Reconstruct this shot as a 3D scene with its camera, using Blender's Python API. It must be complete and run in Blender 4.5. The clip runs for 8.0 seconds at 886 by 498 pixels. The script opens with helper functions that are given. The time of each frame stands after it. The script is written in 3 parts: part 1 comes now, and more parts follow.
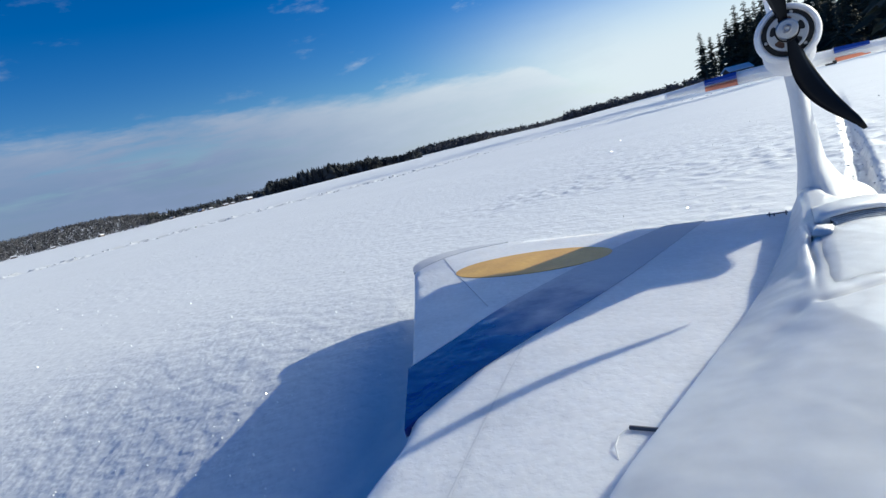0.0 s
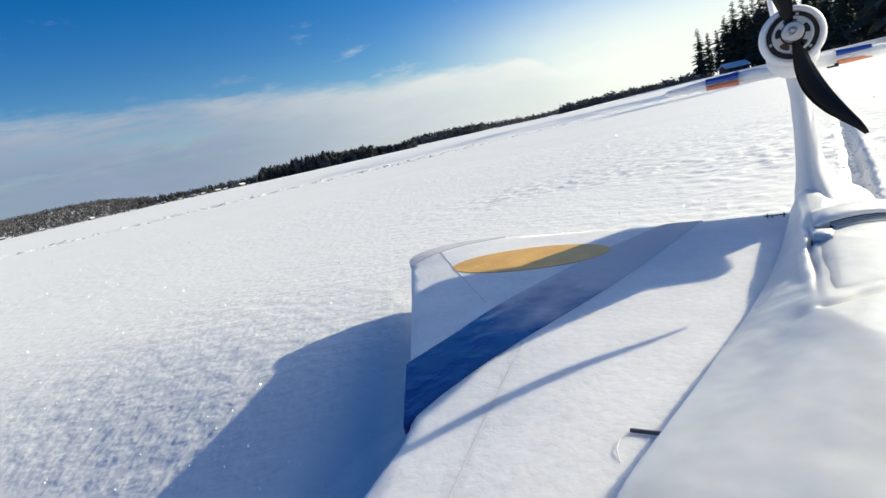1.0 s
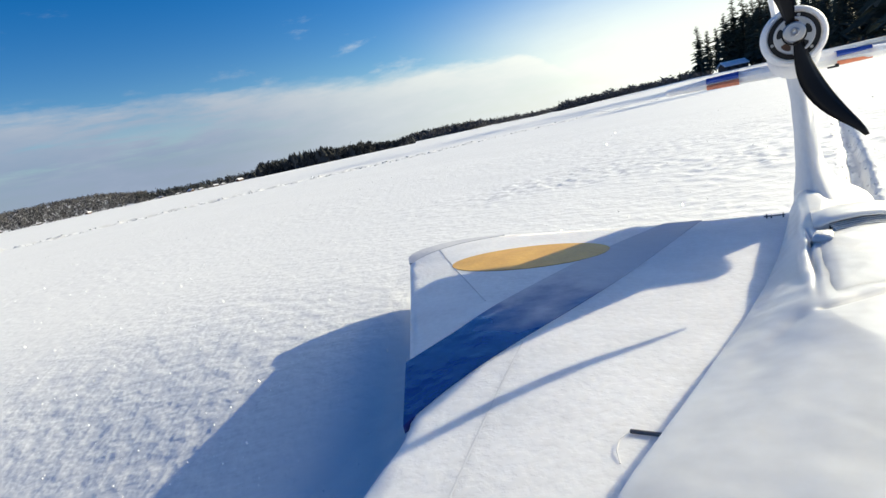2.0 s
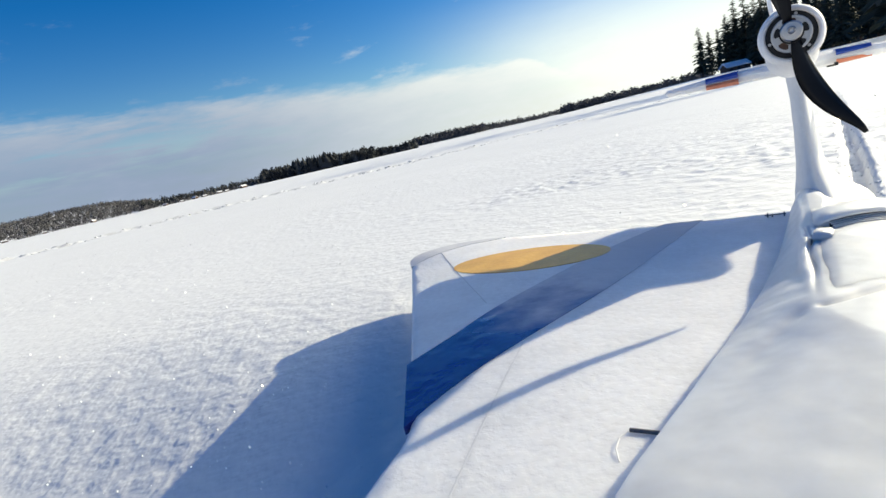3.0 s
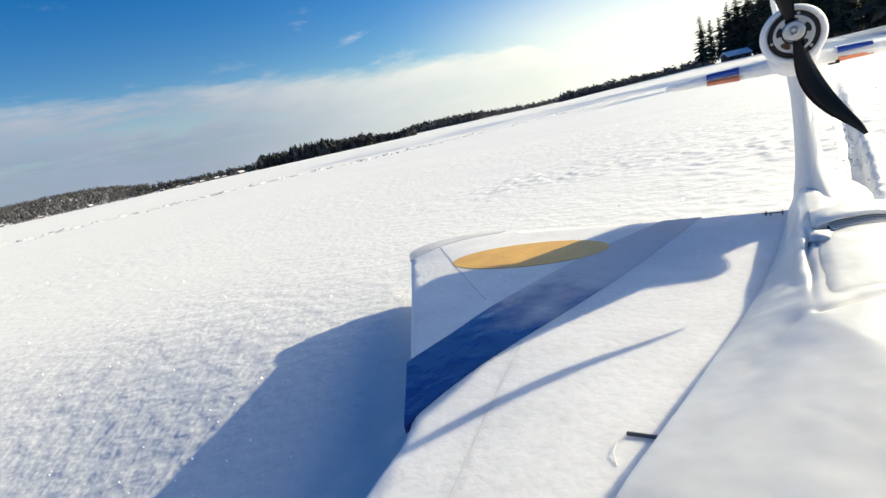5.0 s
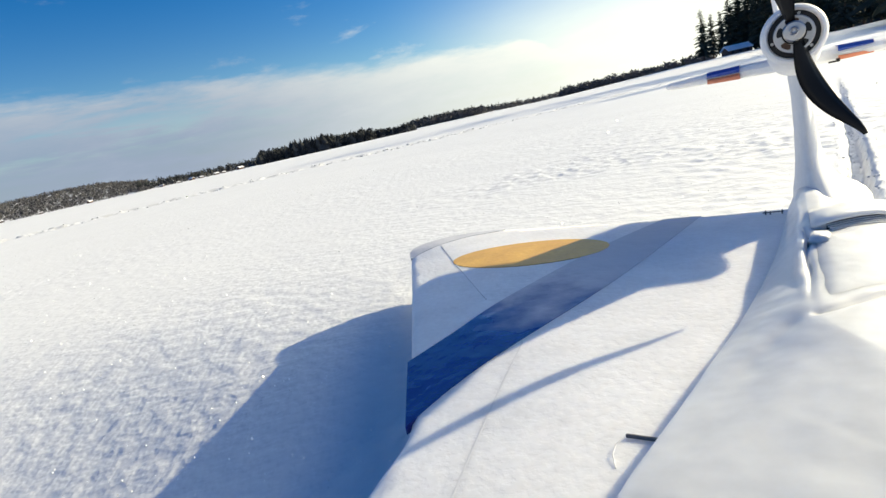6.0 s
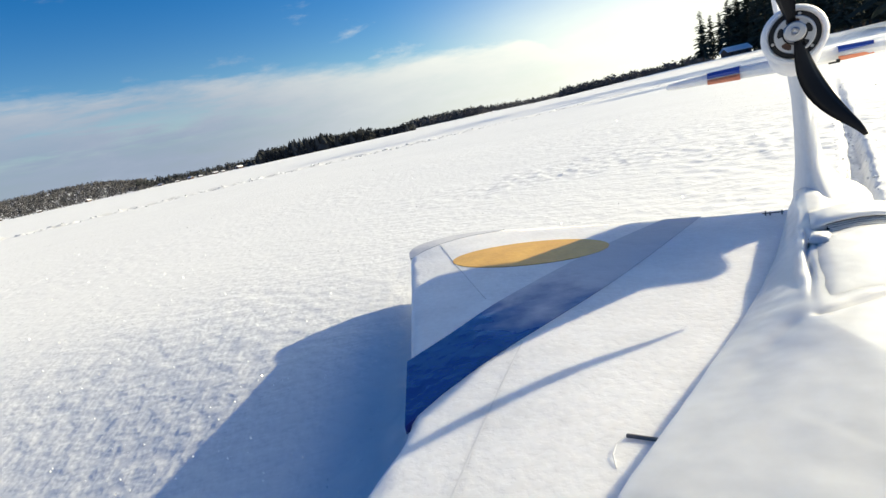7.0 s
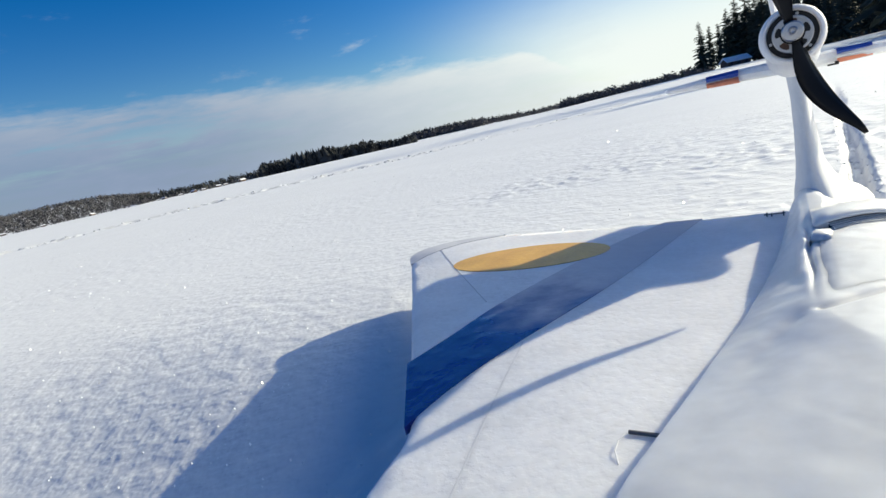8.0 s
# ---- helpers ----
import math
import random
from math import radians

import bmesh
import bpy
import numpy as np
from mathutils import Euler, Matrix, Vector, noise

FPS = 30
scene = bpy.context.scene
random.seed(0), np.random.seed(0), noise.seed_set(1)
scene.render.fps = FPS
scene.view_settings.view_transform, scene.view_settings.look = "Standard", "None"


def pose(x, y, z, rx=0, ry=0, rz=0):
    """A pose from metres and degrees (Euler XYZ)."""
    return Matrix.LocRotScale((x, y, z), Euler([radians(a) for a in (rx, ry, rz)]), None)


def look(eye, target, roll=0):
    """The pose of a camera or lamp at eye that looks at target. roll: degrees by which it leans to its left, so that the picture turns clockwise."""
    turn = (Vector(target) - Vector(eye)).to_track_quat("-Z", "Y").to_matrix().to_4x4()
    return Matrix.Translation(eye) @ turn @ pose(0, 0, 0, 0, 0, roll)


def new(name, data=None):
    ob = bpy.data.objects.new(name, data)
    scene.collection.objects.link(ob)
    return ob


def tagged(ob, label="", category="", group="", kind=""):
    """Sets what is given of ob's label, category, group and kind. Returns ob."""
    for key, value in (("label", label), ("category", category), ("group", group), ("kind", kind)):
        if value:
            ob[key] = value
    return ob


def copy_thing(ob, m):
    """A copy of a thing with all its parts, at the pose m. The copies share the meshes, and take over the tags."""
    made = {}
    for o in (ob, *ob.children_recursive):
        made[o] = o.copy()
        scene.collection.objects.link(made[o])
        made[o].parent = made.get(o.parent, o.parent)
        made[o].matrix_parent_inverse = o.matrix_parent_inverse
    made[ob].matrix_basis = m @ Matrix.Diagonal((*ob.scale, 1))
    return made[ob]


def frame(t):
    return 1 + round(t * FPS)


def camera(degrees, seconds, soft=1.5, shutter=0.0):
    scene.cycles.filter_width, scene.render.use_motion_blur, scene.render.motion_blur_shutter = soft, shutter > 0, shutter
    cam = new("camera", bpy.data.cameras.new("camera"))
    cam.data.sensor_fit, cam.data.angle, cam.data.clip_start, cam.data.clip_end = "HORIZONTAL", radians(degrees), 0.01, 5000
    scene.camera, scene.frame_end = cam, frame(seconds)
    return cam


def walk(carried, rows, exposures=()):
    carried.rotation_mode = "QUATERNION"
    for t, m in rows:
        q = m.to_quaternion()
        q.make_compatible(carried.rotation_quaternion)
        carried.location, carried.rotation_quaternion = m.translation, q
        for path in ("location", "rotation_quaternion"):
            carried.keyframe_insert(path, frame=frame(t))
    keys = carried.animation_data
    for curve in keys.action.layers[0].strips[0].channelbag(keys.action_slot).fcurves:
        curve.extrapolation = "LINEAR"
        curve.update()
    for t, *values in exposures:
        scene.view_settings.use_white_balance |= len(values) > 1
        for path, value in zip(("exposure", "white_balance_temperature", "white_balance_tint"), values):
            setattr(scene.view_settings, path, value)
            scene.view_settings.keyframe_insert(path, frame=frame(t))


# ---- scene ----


def eye_pose(x, y, z, turn, tilt, roll):
    """Camera pose: turn in degrees to the right of +Y, tilt in degrees below level."""
    a, b = radians(turn), radians(tilt)
    e = Vector((x, y, z))
    return look(e, e + Vector((math.sin(a) * math.cos(b), math.cos(a) * math.cos(b), -math.sin(b))), roll)


cam = camera(80, 8.0)
PATH = [
    (0.0, eye_pose(0.0045, -0.0021, 0.2282, -0.43, 10.13, -13.95)),
    (0.5, eye_pose(0.0011, 0.0002, 0.2262, 0.01, 10.15, -13.18)),
    (1.0, eye_pose(-0.0000, 0.0005, 0.2329, 0.09, 11.29, -12.65)),
    (1.5, eye_pose(-0.0021, 0.0017, 0.2355, 0.34, 11.90, -12.03)),
    (3.0, eye_pose(0.0012, -0.0003, 0.2329, -0.06, 11.18, -12.95)),
    (3.5, eye_pose(-0.0001, 0.0002, 0.2399, 0.04, 12.36, -12.38)),
    (4.0, eye_pose(-0.0026, 0.0012, 0.2514, 0.25, 14.26, -11.41)),
    (4.5, eye_pose(-0.0002, 0.0003, 0.2399, 0.06, 12.37, -12.35)),
    (6.0, eye_pose(0.0017, -0.0012, 0.2457, -0.24, 13.03, -12.64)),
    (6.5, eye_pose(0.0004, -0.0003, 0.2442, -0.07, 12.93, -12.37)),
    (7.0, eye_pose(0.0008, -0.0006, 0.2452, -0.12, 13.05, -12.42)),
    (7.5, eye_pose(0.0008, -0.0004, 0.2413, -0.08, 12.47, -12.55)),
    (8.0, eye_pose(0.0012, -0.0005, 0.2371, -0.10, 11.80, -12.80)),
]
walk(cam, PATH, [(0.0, 0.25, 6650, 2), (0.5, 0.345, 7200, 2), (1.0, 0.53, 7950, 2), (3.0, 0.64, 8150, 2), (3.5, 0.63, 8050, 2), (4.0, 0.68, 8550, 2), (4.5, 0.71, 8650, 2), (7.0, 0.725, 8650, 2), (7.5, 0.68, 8400, 2), (8.0, 0.455, 7650, 2)])

# ---- world, sun ----
SUN_TURN, SUN_UP = 64.0, 18.8
GLOW_TURN = 58.0
world = bpy.data.worlds.new("winter_sky")
scene.world = world
world.use_nodes = True
wn, wl = world.node_tree.nodes, world.node_tree.links
wn.clear()


def wnode(kind, **values):
    n = wn.new(kind)
    for k, v in values.items():
        n.inputs[k].default_value = v
    return n


def wmath(op, a, b=None, c=None, clamp=False):
    n = wn.new("ShaderNodeMath")
    n.operation, n.use_clamp = op, clamp
    for i, v in enumerate((a, b, c)):
        if v is None:
            continue
        if isinstance(v, (int, float)):
            n.inputs[i].default_value = v
        else:
            wl.new(v, n.inputs[i])
    return n.outputs[0]


def wramp(value, lo, hi):
    n = wn.new("ShaderNodeMapRange")
    n.interpolation_type = "SMOOTHSTEP"
    wl.new(value, n.inputs[0])
    n.inputs[1].default_value, n.inputs[2].default_value = lo, hi
    return n.outputs[0]


sky = wn.new("ShaderNodeTexSky")
sky.sky_type, sky.sun_disc = "NISHITA", False
sky.sun_elevation, sky.sun_rotation = radians(SUN_UP), radians(SUN_TURN)
sky.air_density, sky.dust_density, sky.ozone_density = 1.0, 0.2, 3.5
coord = wn.new("ShaderNodeTexCoord")
sep = wn.new("ShaderNodeSeparateXYZ")
wl.new(coord.outputs["Generated"], sep.inputs[0])
sx, sy, sz = sep.outputs
stretch = wn.new("ShaderNodeMapping")
stretch.inputs["Scale"].default_value = (1.0, 1.0, 3.2)
wl.new(coord.outputs["Generated"], stretch.inputs[0])


def cloud_noise(scale, detail, rough, dx, flat=1.0):
    shift = wn.new("ShaderNodeMapping")
    shift.inputs["Location"].default_value = (dx, dx * 0.7, 0)
    shift.inputs["Scale"].default_value = (1.0, 1.0, flat)
    wl.new(stretch.outputs[0], shift.inputs[0])
    n = wnode("ShaderNodeTexNoise", Scale=scale, Detail=detail, Roughness=rough)
    wl.new(shift.outputs[0], n.inputs["Vector"])
    return n.outputs["Fac"]


big = cloud_noise(2.6, 8, 0.6, 0.4)
fine = cloud_noise(8.0, 10, 0.62, 3.1, 1.25)
side = wmath("ARCTAN2", sx, sy)
# a bank of cloud over the far shore that ends before the sun's side
top = wmath("MULTIPLY_ADD", wmath("SUBTRACT", big, 0.5), 0.06, 0.165)
top = wmath("MULTIPLY_ADD", wmath("SUBTRACT", fine, 0.5), 0.045, top)
top = wmath("SUBTRACT", top, wmath("MULTIPLY", wramp(side, 0.20, 0.36), 0.07))
# higher to the sides and rear: unseen cloud added to whiten the fill light
top = wmath("ADD", top, wmath("MULTIPLY", wramp(wmath("ABSOLUTE", wmath("SUBTRACT", side, 0.1)), 1.0, 1.9), 0.12))
top = wmath("SUBTRACT", top, wmath("MULTIPLY", wramp(side, -0.6, 0.25), 0.042))
bank = wramp(wmath("SUBTRACT", top, sz), -0.006, 0.030)
bank = wmath("MULTIPLY", bank, wmath("MULTIPLY_ADD", wramp(fine, 0.3, 0.60), 0.12, 0.88))
gap = wmath("MULTIPLY", wramp(side, 0.0, -0.5), wmath("MULTIPLY", wramp(cloud_noise(4.6, 8, 0.6, 5.3, 2.6), 0.44, 0.62), wramp(sz, 0.045, 0.10)))
bank = wmath("SUBTRACT", bank, wmath("MULTIPLY", gap, 0.55), clamp=True)
wisps = wmath("MULTIPLY", wramp(cloud_noise(5.0, 10, 0.6, 7.7), 0.57, 0.72), wramp(sz, 0.62, 0.2))
cover = wmath("MAXIMUM", wmath("MULTIPLY", bank, 0.99), wmath("MULTIPLY", wisps, 0.5), clamp=True)
glow = wmath("MULTIPLY_ADD", wramp(wmath("ADD", wmath("MULTIPLY", sx, math.sin(radians(GLOW_TURN))), wmath("MULTIPLY", sy, math.cos(radians(GLOW_TURN)))), 0.10, 0.99), 0.9, wmath("MULTIPLY_ADD", fine, 0.3, -0.1))
# the bank is whiter along its upper edge
glow = wmath("ADD", glow, wmath("MULTIPLY", wramp(wmath("SUBTRACT", top, sz), 0.09, 0.0), 0.16))
su = [math.sin(radians(GLOW_TURN)) * math.cos(radians(SUN_UP)), math.cos(radians(GLOW_TURN)) * math.cos(radians(SUN_UP)), math.sin(radians(SUN_UP))]
near_sun = wmath("MULTIPLY_ADD", sz, su[2], wmath("MULTIPLY_ADD", sy, su[1], wmath("MULTIPLY", sx, su[0])))
haze = wmath("MULTIPLY", wramp(near_sun, 0.80, 0.99), wmath("MULTIPLY_ADD", fine, 0.5, 0.65))
low_haze = wmath("MULTIPLY", wramp(near_sun, 0.50, 0.80), wramp(sz, 0.26, 0.06))
cover = wmath("MAXIMUM", cover, wmath("MAXIMUM", haze, wmath("MULTIPLY", low_haze, 0.97)), clamp=True)
cloud = wn.new("ShaderNodeMix")
cloud.data_type = "RGBA"
wl.new(cover, cloud.inputs[0])
deep = wn.new("ShaderNodeHueSaturation")
deep.inputs["Hue"].default_value, deep.inputs["Saturation"].default_value, deep.inputs["Value"].default_value = 0.5195, 1.44, 1.01
wl.new(sky.outputs[0], deep.inputs["Color"])
wl.new(deep.outputs[0], cloud.inputs[6])
tone = wn.new("ShaderNodeMix")
tone.data_type = "RGBA"
wl.new(glow, tone.inputs[0])
tone.inputs[6].default_value = (1.5, 2.15, 3.9, 1)
tone.inputs[7].default_value = (6.3, 7.0, 8.0, 1)
# the bright aureole that thin haze spreads round the sun
wl.new(tone.outputs[2], cloud.inputs[7])
ring = wmath("POWER", wramp(near_sun, 0.86, 1.0), 2.0)
aureole = wn.new("ShaderNodeMix")
aureole.data_type, aureole.blend_type = "RGBA", "ADD"
wl.new(ring, aureole.inputs[0])
wl.new(cloud.outputs[2], aureole.inputs[6])
aureole.inputs[7].default_value = (27.0, 29.5, 32.0, 1)
back = wnode("ShaderNodeBackground", Strength=0.1)
wl.new(aureole.outputs[2], back.inputs[0])
wl.new(back.outputs[0], wn.new("ShaderNodeOutputWorld").inputs[0])

sun = new("sun", bpy.data.lights.new("sun", "SUN"))
sun.data.energy, sun.data.angle, sun.data.color = 4.2, radians(0.5), (1.0, 0.94, 0.82)
a, b = radians(SUN_TURN), radians(SUN_UP)
sun.matrix_world = look((math.sin(a) * 50, math.cos(a) * 50, 50 * math.tan(b)), (0, 0, 0))


# ---- materials ----
def material(name, colour, rough=0.6, metal=0.0, vary=0.15, scale=8.0, bump=0.0, bump_scale=60.0, coords="Object", island=0.0, spec=0.5, coat=0.0, soft=0.0, clear=0.0, fine=5, pits=None):
    """A surface with a base colour varied at two scales, and fine relief."""
    m = bpy.data.materials.new(name)
    m.use_nodes = True
    nt = m.node_tree
    n, l = nt.nodes, nt.links
    p = n["Principled BSDF"]
    p.inputs["Roughness"].default_value, p.inputs["Metallic"].default_value = rough, metal
    p.inputs["Specular IOR Level"].default_value = spec
    p.inputs["Coat Weight"].default_value, p.inputs["Coat Roughness"].default_value = coat, 0.06
    if soft:
        p.inputs["Subsurface Weight"].default_value, p.inputs["Subsurface Scale"].default_value = 1.0, soft
        p.inputs["Subsurface Radius"].default_value = (1.0, 0.95, 0.9)
    p.inputs["Transmission Weight"].default_value = clear
    p.inputs["IOR"].default_value = 1.31 if clear else 1.45
    tc = n.new("ShaderNodeTexCoord")
    t1, t2 = n.new("ShaderNodeTexNoise"), n.new("ShaderNodeTexNoise")
    for t, s in ((t1, scale), (t2, scale * 7.3)):
        t.inputs["Scale"].default_value, t.inputs["Detail"].default_value = s, 6
        l.new(tc.outputs[coords], t.inputs["Vector"])
    mix = n.new("ShaderNodeMath")
    mix.operation = "MULTIPLY_ADD"
    l.new(t1.outputs["Fac"], mix.inputs[0])
    mix.inputs[1].default_value = 0.6
    half = n.new("ShaderNodeMath")
    half.operation = "MULTIPLY"
    l.new(t2.outputs["Fac"], half.inputs[0])
    half.inputs[1].default_value = 0.4
    l.new(half.outputs[0], mix.inputs[2])
    last = mix.outputs[0]
    if island:
        geo = n.new("ShaderNodeNewGeometry")
        add = n.new("ShaderNodeMath")
        add.operation = "MULTIPLY_ADD"
        l.new(geo.outputs["Random Per Island"], add.inputs[0])
        add.inputs[1].default_value = island
        l.new(last, add.inputs[2])
        last = add.outputs[0]
    ramp = n.new("ShaderNodeValToRGB")
    ramp.color_ramp.elements[0].position, ramp.color_ramp.elements[1].position = 0.3, 0.7 + island
    lo = [c * (1 - vary) for c in colour]
    hi = [min(1, c * (1 + vary)) for c in colour]
    ramp.color_ramp.elements[0].color = (*lo, 1)
    ramp.color_ramp.elements[1].color = (*hi, 1)
    l.new(last, ramp.inputs[0])
    l.new(ramp.outputs[0], p.inputs["Base Color"])
    if bump:
        t3 = n.new("ShaderNodeTexNoise")
        t3.inputs["Scale"].default_value, t3.inputs["Detail"].default_value = bump_scale, fine
        l.new(tc.outputs[coords], t3.inputs["Vector"])
        bp = n.new("ShaderNodeBump")
        bp.inputs["Strength"].default_value, bp.inputs["Distance"].default_value = 1.0, bump
        height = t3.outputs["Fac"]
        if pits:
            flat = n.new("ShaderNodeMapRange")
            flat.interpolation_type = "SMOOTHSTEP"
            flat.inputs[1].default_value, flat.inputs[2].default_value = pits
            l.new(height, flat.inputs[0])
            height = flat.outputs[0]
        l.new(height, bp.inputs["Height"])
        l.new(bp.outputs[0], p.inputs["Normal"])
        l.new(bp.outputs[0], p.inputs["Coat Normal"])
    return m


SNOW = material("snow", (0.75, 0.763, 0.782), 0.54, vary=0.03, scale=1.4, bump=0.0011, bump_scale=46, fine=2.5, pits=(0.26, 0.74), spec=1.0)
SNOW.node_tree.nodes["Principled BSDF"].inputs["Sheen Weight"].default_value = 0.19
ROOF_SNOW = material("roof_snow", (0.85, 0.86, 0.88), 0.7, vary=0.03, scale=1)
FOAM = material("white_foam", (0.87, 0.875, 0.88), 0.55, spec=0.25, vary=0.09, scale=26, bump=0.00015, bump_scale=170, fine=3, pits=(0.30, 0.60), soft=0.010)
# white foam, greyer and more mottled than the wing's
HULL = material("mottled_white_foam", (0.72, 0.735, 0.745), 0.5, spec=0.3, vary=0.12, scale=11, bump=0.0030, bump_scale=15, fine=3, soft=0.013, coat=0.25)
# pylon's foam: base darkened and subsurface left out, deepening its shaded front
PYLON = material("shade_toned_foam", (0.80, 0.81, 0.82), 0.5, spec=0.3, vary=0.08, scale=25, bump=0.0003, bump_scale=70)
SEAM = material("foam_seam", (0.76, 0.77, 0.78), 0.55, vary=0.06, scale=40, bump=0.0002, bump_scale=90)
TAPE = material("white_tape", (0.82, 0.82, 0.82), 0.5, vary=0.04, scale=60)
BLUE = material("blue_film", (0.005, 0.020, 0.20), 0.25, vary=0.2, scale=30, bump=0.0016, bump_scale=42, coat=0.8)
def pale_rear(m, y0, y1, most):
    """Turns the film pale and speckled towards the wing's rear edge."""
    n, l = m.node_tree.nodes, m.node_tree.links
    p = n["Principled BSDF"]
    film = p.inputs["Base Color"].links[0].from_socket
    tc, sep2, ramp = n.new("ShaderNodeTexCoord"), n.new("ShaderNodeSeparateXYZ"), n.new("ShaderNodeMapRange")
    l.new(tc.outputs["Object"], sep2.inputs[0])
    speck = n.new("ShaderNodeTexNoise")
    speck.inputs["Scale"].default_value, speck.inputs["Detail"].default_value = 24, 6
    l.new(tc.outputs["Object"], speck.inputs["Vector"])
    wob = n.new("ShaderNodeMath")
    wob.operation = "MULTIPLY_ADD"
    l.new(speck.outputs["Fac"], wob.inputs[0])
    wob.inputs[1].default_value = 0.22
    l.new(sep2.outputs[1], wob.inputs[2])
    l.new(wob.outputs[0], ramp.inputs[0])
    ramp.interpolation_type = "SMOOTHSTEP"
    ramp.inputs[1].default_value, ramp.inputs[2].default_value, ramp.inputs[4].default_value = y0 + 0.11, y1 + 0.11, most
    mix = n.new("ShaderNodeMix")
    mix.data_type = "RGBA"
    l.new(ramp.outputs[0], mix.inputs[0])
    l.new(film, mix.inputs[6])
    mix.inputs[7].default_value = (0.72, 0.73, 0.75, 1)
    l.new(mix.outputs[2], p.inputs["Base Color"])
    # the pale part is dull, the rest of the film glossy
    for socket, gloss_end, dull_end in (("Coat Weight", 0.8, 0.0), ("Roughness", 0.25, 0.75)):
        gloss = n.new("ShaderNodeMapRange")
        l.new(ramp.outputs[0], gloss.inputs[0])
        gloss.inputs[2].default_value, gloss.inputs[3].default_value, gloss.inputs[4].default_value = most * 0.8, gloss_end, dull_end
        l.new(gloss.outputs[0], p.inputs[socket])
    return m


pale_rear(BLUE, 0.30, 0.44, 0.90)
ORANGE = material("orange_film", (0.96, 0.50, 0.11), 0.4, vary=0.18, scale=40, bump=0.0004, bump_scale=200)
# the stripe's blue lightened in its colour for the backlit tailplane bands
LIFTED_BLUE = material("lifted_blue_film", (0.02, 0.08, 0.40), 0.35, vary=0.08, scale=40)
RED = material("red_film", (0.84, 0.27, 0.15), 0.4, vary=0.08, scale=40)
BLACK = material("black_plastic", (0.006, 0.006, 0.007), 0.42, spec=0.25, vary=0.3, scale=40)
CLIP = material("dark_grey_plastic", (0.14, 0.14, 0.145), 0.5, vary=0.3, scale=60)
METAL = material("aluminium", (0.45, 0.45, 0.46), 0.36, metal=1.0, vary=0.1, scale=90)
COIL = material("copper_windings", (0.10, 0.045, 0.025), 0.5, vary=0.3, scale=200)
DARK = material("motor_black", (0.01, 0.01, 0.011), 0.5, vary=0.2, scale=60)
NEEDLES = material("spruce_needles", (0.048, 0.058, 0.045), 0.8, vary=0.5, scale=0.6, island=0.5, spec=0.2)
BARK = material("bark", (0.09, 0.065, 0.05), 0.9, vary=0.3, scale=3, bump=0.02, bump_scale=12)
WOODS = material("far_spruce_woods", (0.045, 0.048, 0.048), 0.9, vary=0.45, scale=0.05, island=0.6, spec=0.1)
FROST = material("frosted_birch_woods", (0.105, 0.102, 0.105), 0.9, vary=0.45, scale=0.01, island=0.5, spec=0.1)
TIMBER = material("dark_timber", (0.10, 0.055, 0.04), 0.8, vary=0.25, scale=2)
GLASS = material("window_glass", (0.03, 0.035, 0.04), 0.08, vary=0.1, scale=1)


# ---- mesh helpers ----
def part(name, bm, mat, parent=None, label="", smooth=False):
    """One bmesh as one mesh object, under a thing or a part."""
    bmesh.ops.recalc_face_normals(bm, faces=bm.faces)
    me = bpy.data.meshes.new(name)
    bm.to_mesh(me)
    bm.free()
    me.materials.append(mat)
    if smooth:
        me.polygons.foreach_set("use_smooth", [True] * len(me.polygons))
    ob = new(name, me)
    if parent is not None:
        ob.parent = parent
    return tagged(ob, label)


def raw(name, verts, faces, mat, parent=None, label="", smooth=False):
    me = bpy.data.meshes.new(name)
    me.from_pydata(verts, [], faces)
    me.materials.append(mat)
    if smooth:
        me.polygons.foreach_set("use_smooth", [True] * len(me.polygons))
    ob = new(name, me)
    if parent is not None:
        ob.parent = parent
    return tagged(ob, label)


def box(bm, x0, x1, y0, y1, z0, z1, bevel=0.0, m=None):
    made = bmesh.ops.create_cube(bm, size=1)["verts"]
    for v in made:
        v.co = Vector(((x0 + x1) / 2 + v.co.x * (x1 - x0), (y0 + y1) / 2 + v.co.y * (y1 - y0), (z0 + z1) / 2 + v.co.z * (z1 - z0)))
    if bevel:
        edges = list({e for v in made for e in v.link_edges})
        out = bmesh.ops.bevel(bm, geom=edges, offset=bevel, segments=2, affect="EDGES", profile=0.5)
        made = list({v for f in out["faces"] for v in f.verts} | {v for v in made if v.is_valid})
    if m is not None:
        bmesh.ops.transform(bm, matrix=m, verts=made)
    return made


def loft(bm, rings, cap=True):
    """Joins closed rings of equal length with quads."""
    made = [[bm.verts.new(p) for p in ring] for ring in rings]
    n = len(rings[0])
    for r0, r1 in zip(made, made[1:]):
        for i in range(n):
            bm.faces.new((r0[i], r0[(i + 1) % n], r1[(i + 1) % n], r1[i]))
    if cap:
        bm.faces.new(made[0][::-1])
        bm.faces.new(made[-1])
    return made


def lathe(bm, profile, centre, n=40):
    """Turns (along y, radius) pairs about an axis that runs along y."""
    loft(bm, [[(centre[0] + r * math.cos(2 * math.pi * i / n), centre[1] + d, centre[2] + r * math.sin(2 * math.pi * i / n)) for i in range(n)] for d, r in profile])


def slab(bm, outline, z0, z1):
    """A flat shape with thickness."""
    lo = [bm.verts.new((x, y, z0)) for x, y in outline]
    hi = [bm.verts.new((x, y, z1)) for x, y in outline]
    n = len(outline)
    bm.faces.new(lo[::-1])
    bm.faces.new(hi)
    for i in range(n):
        bm.faces.new((lo[i], lo[(i + 1) % n], hi[(i + 1) % n], hi[i]))


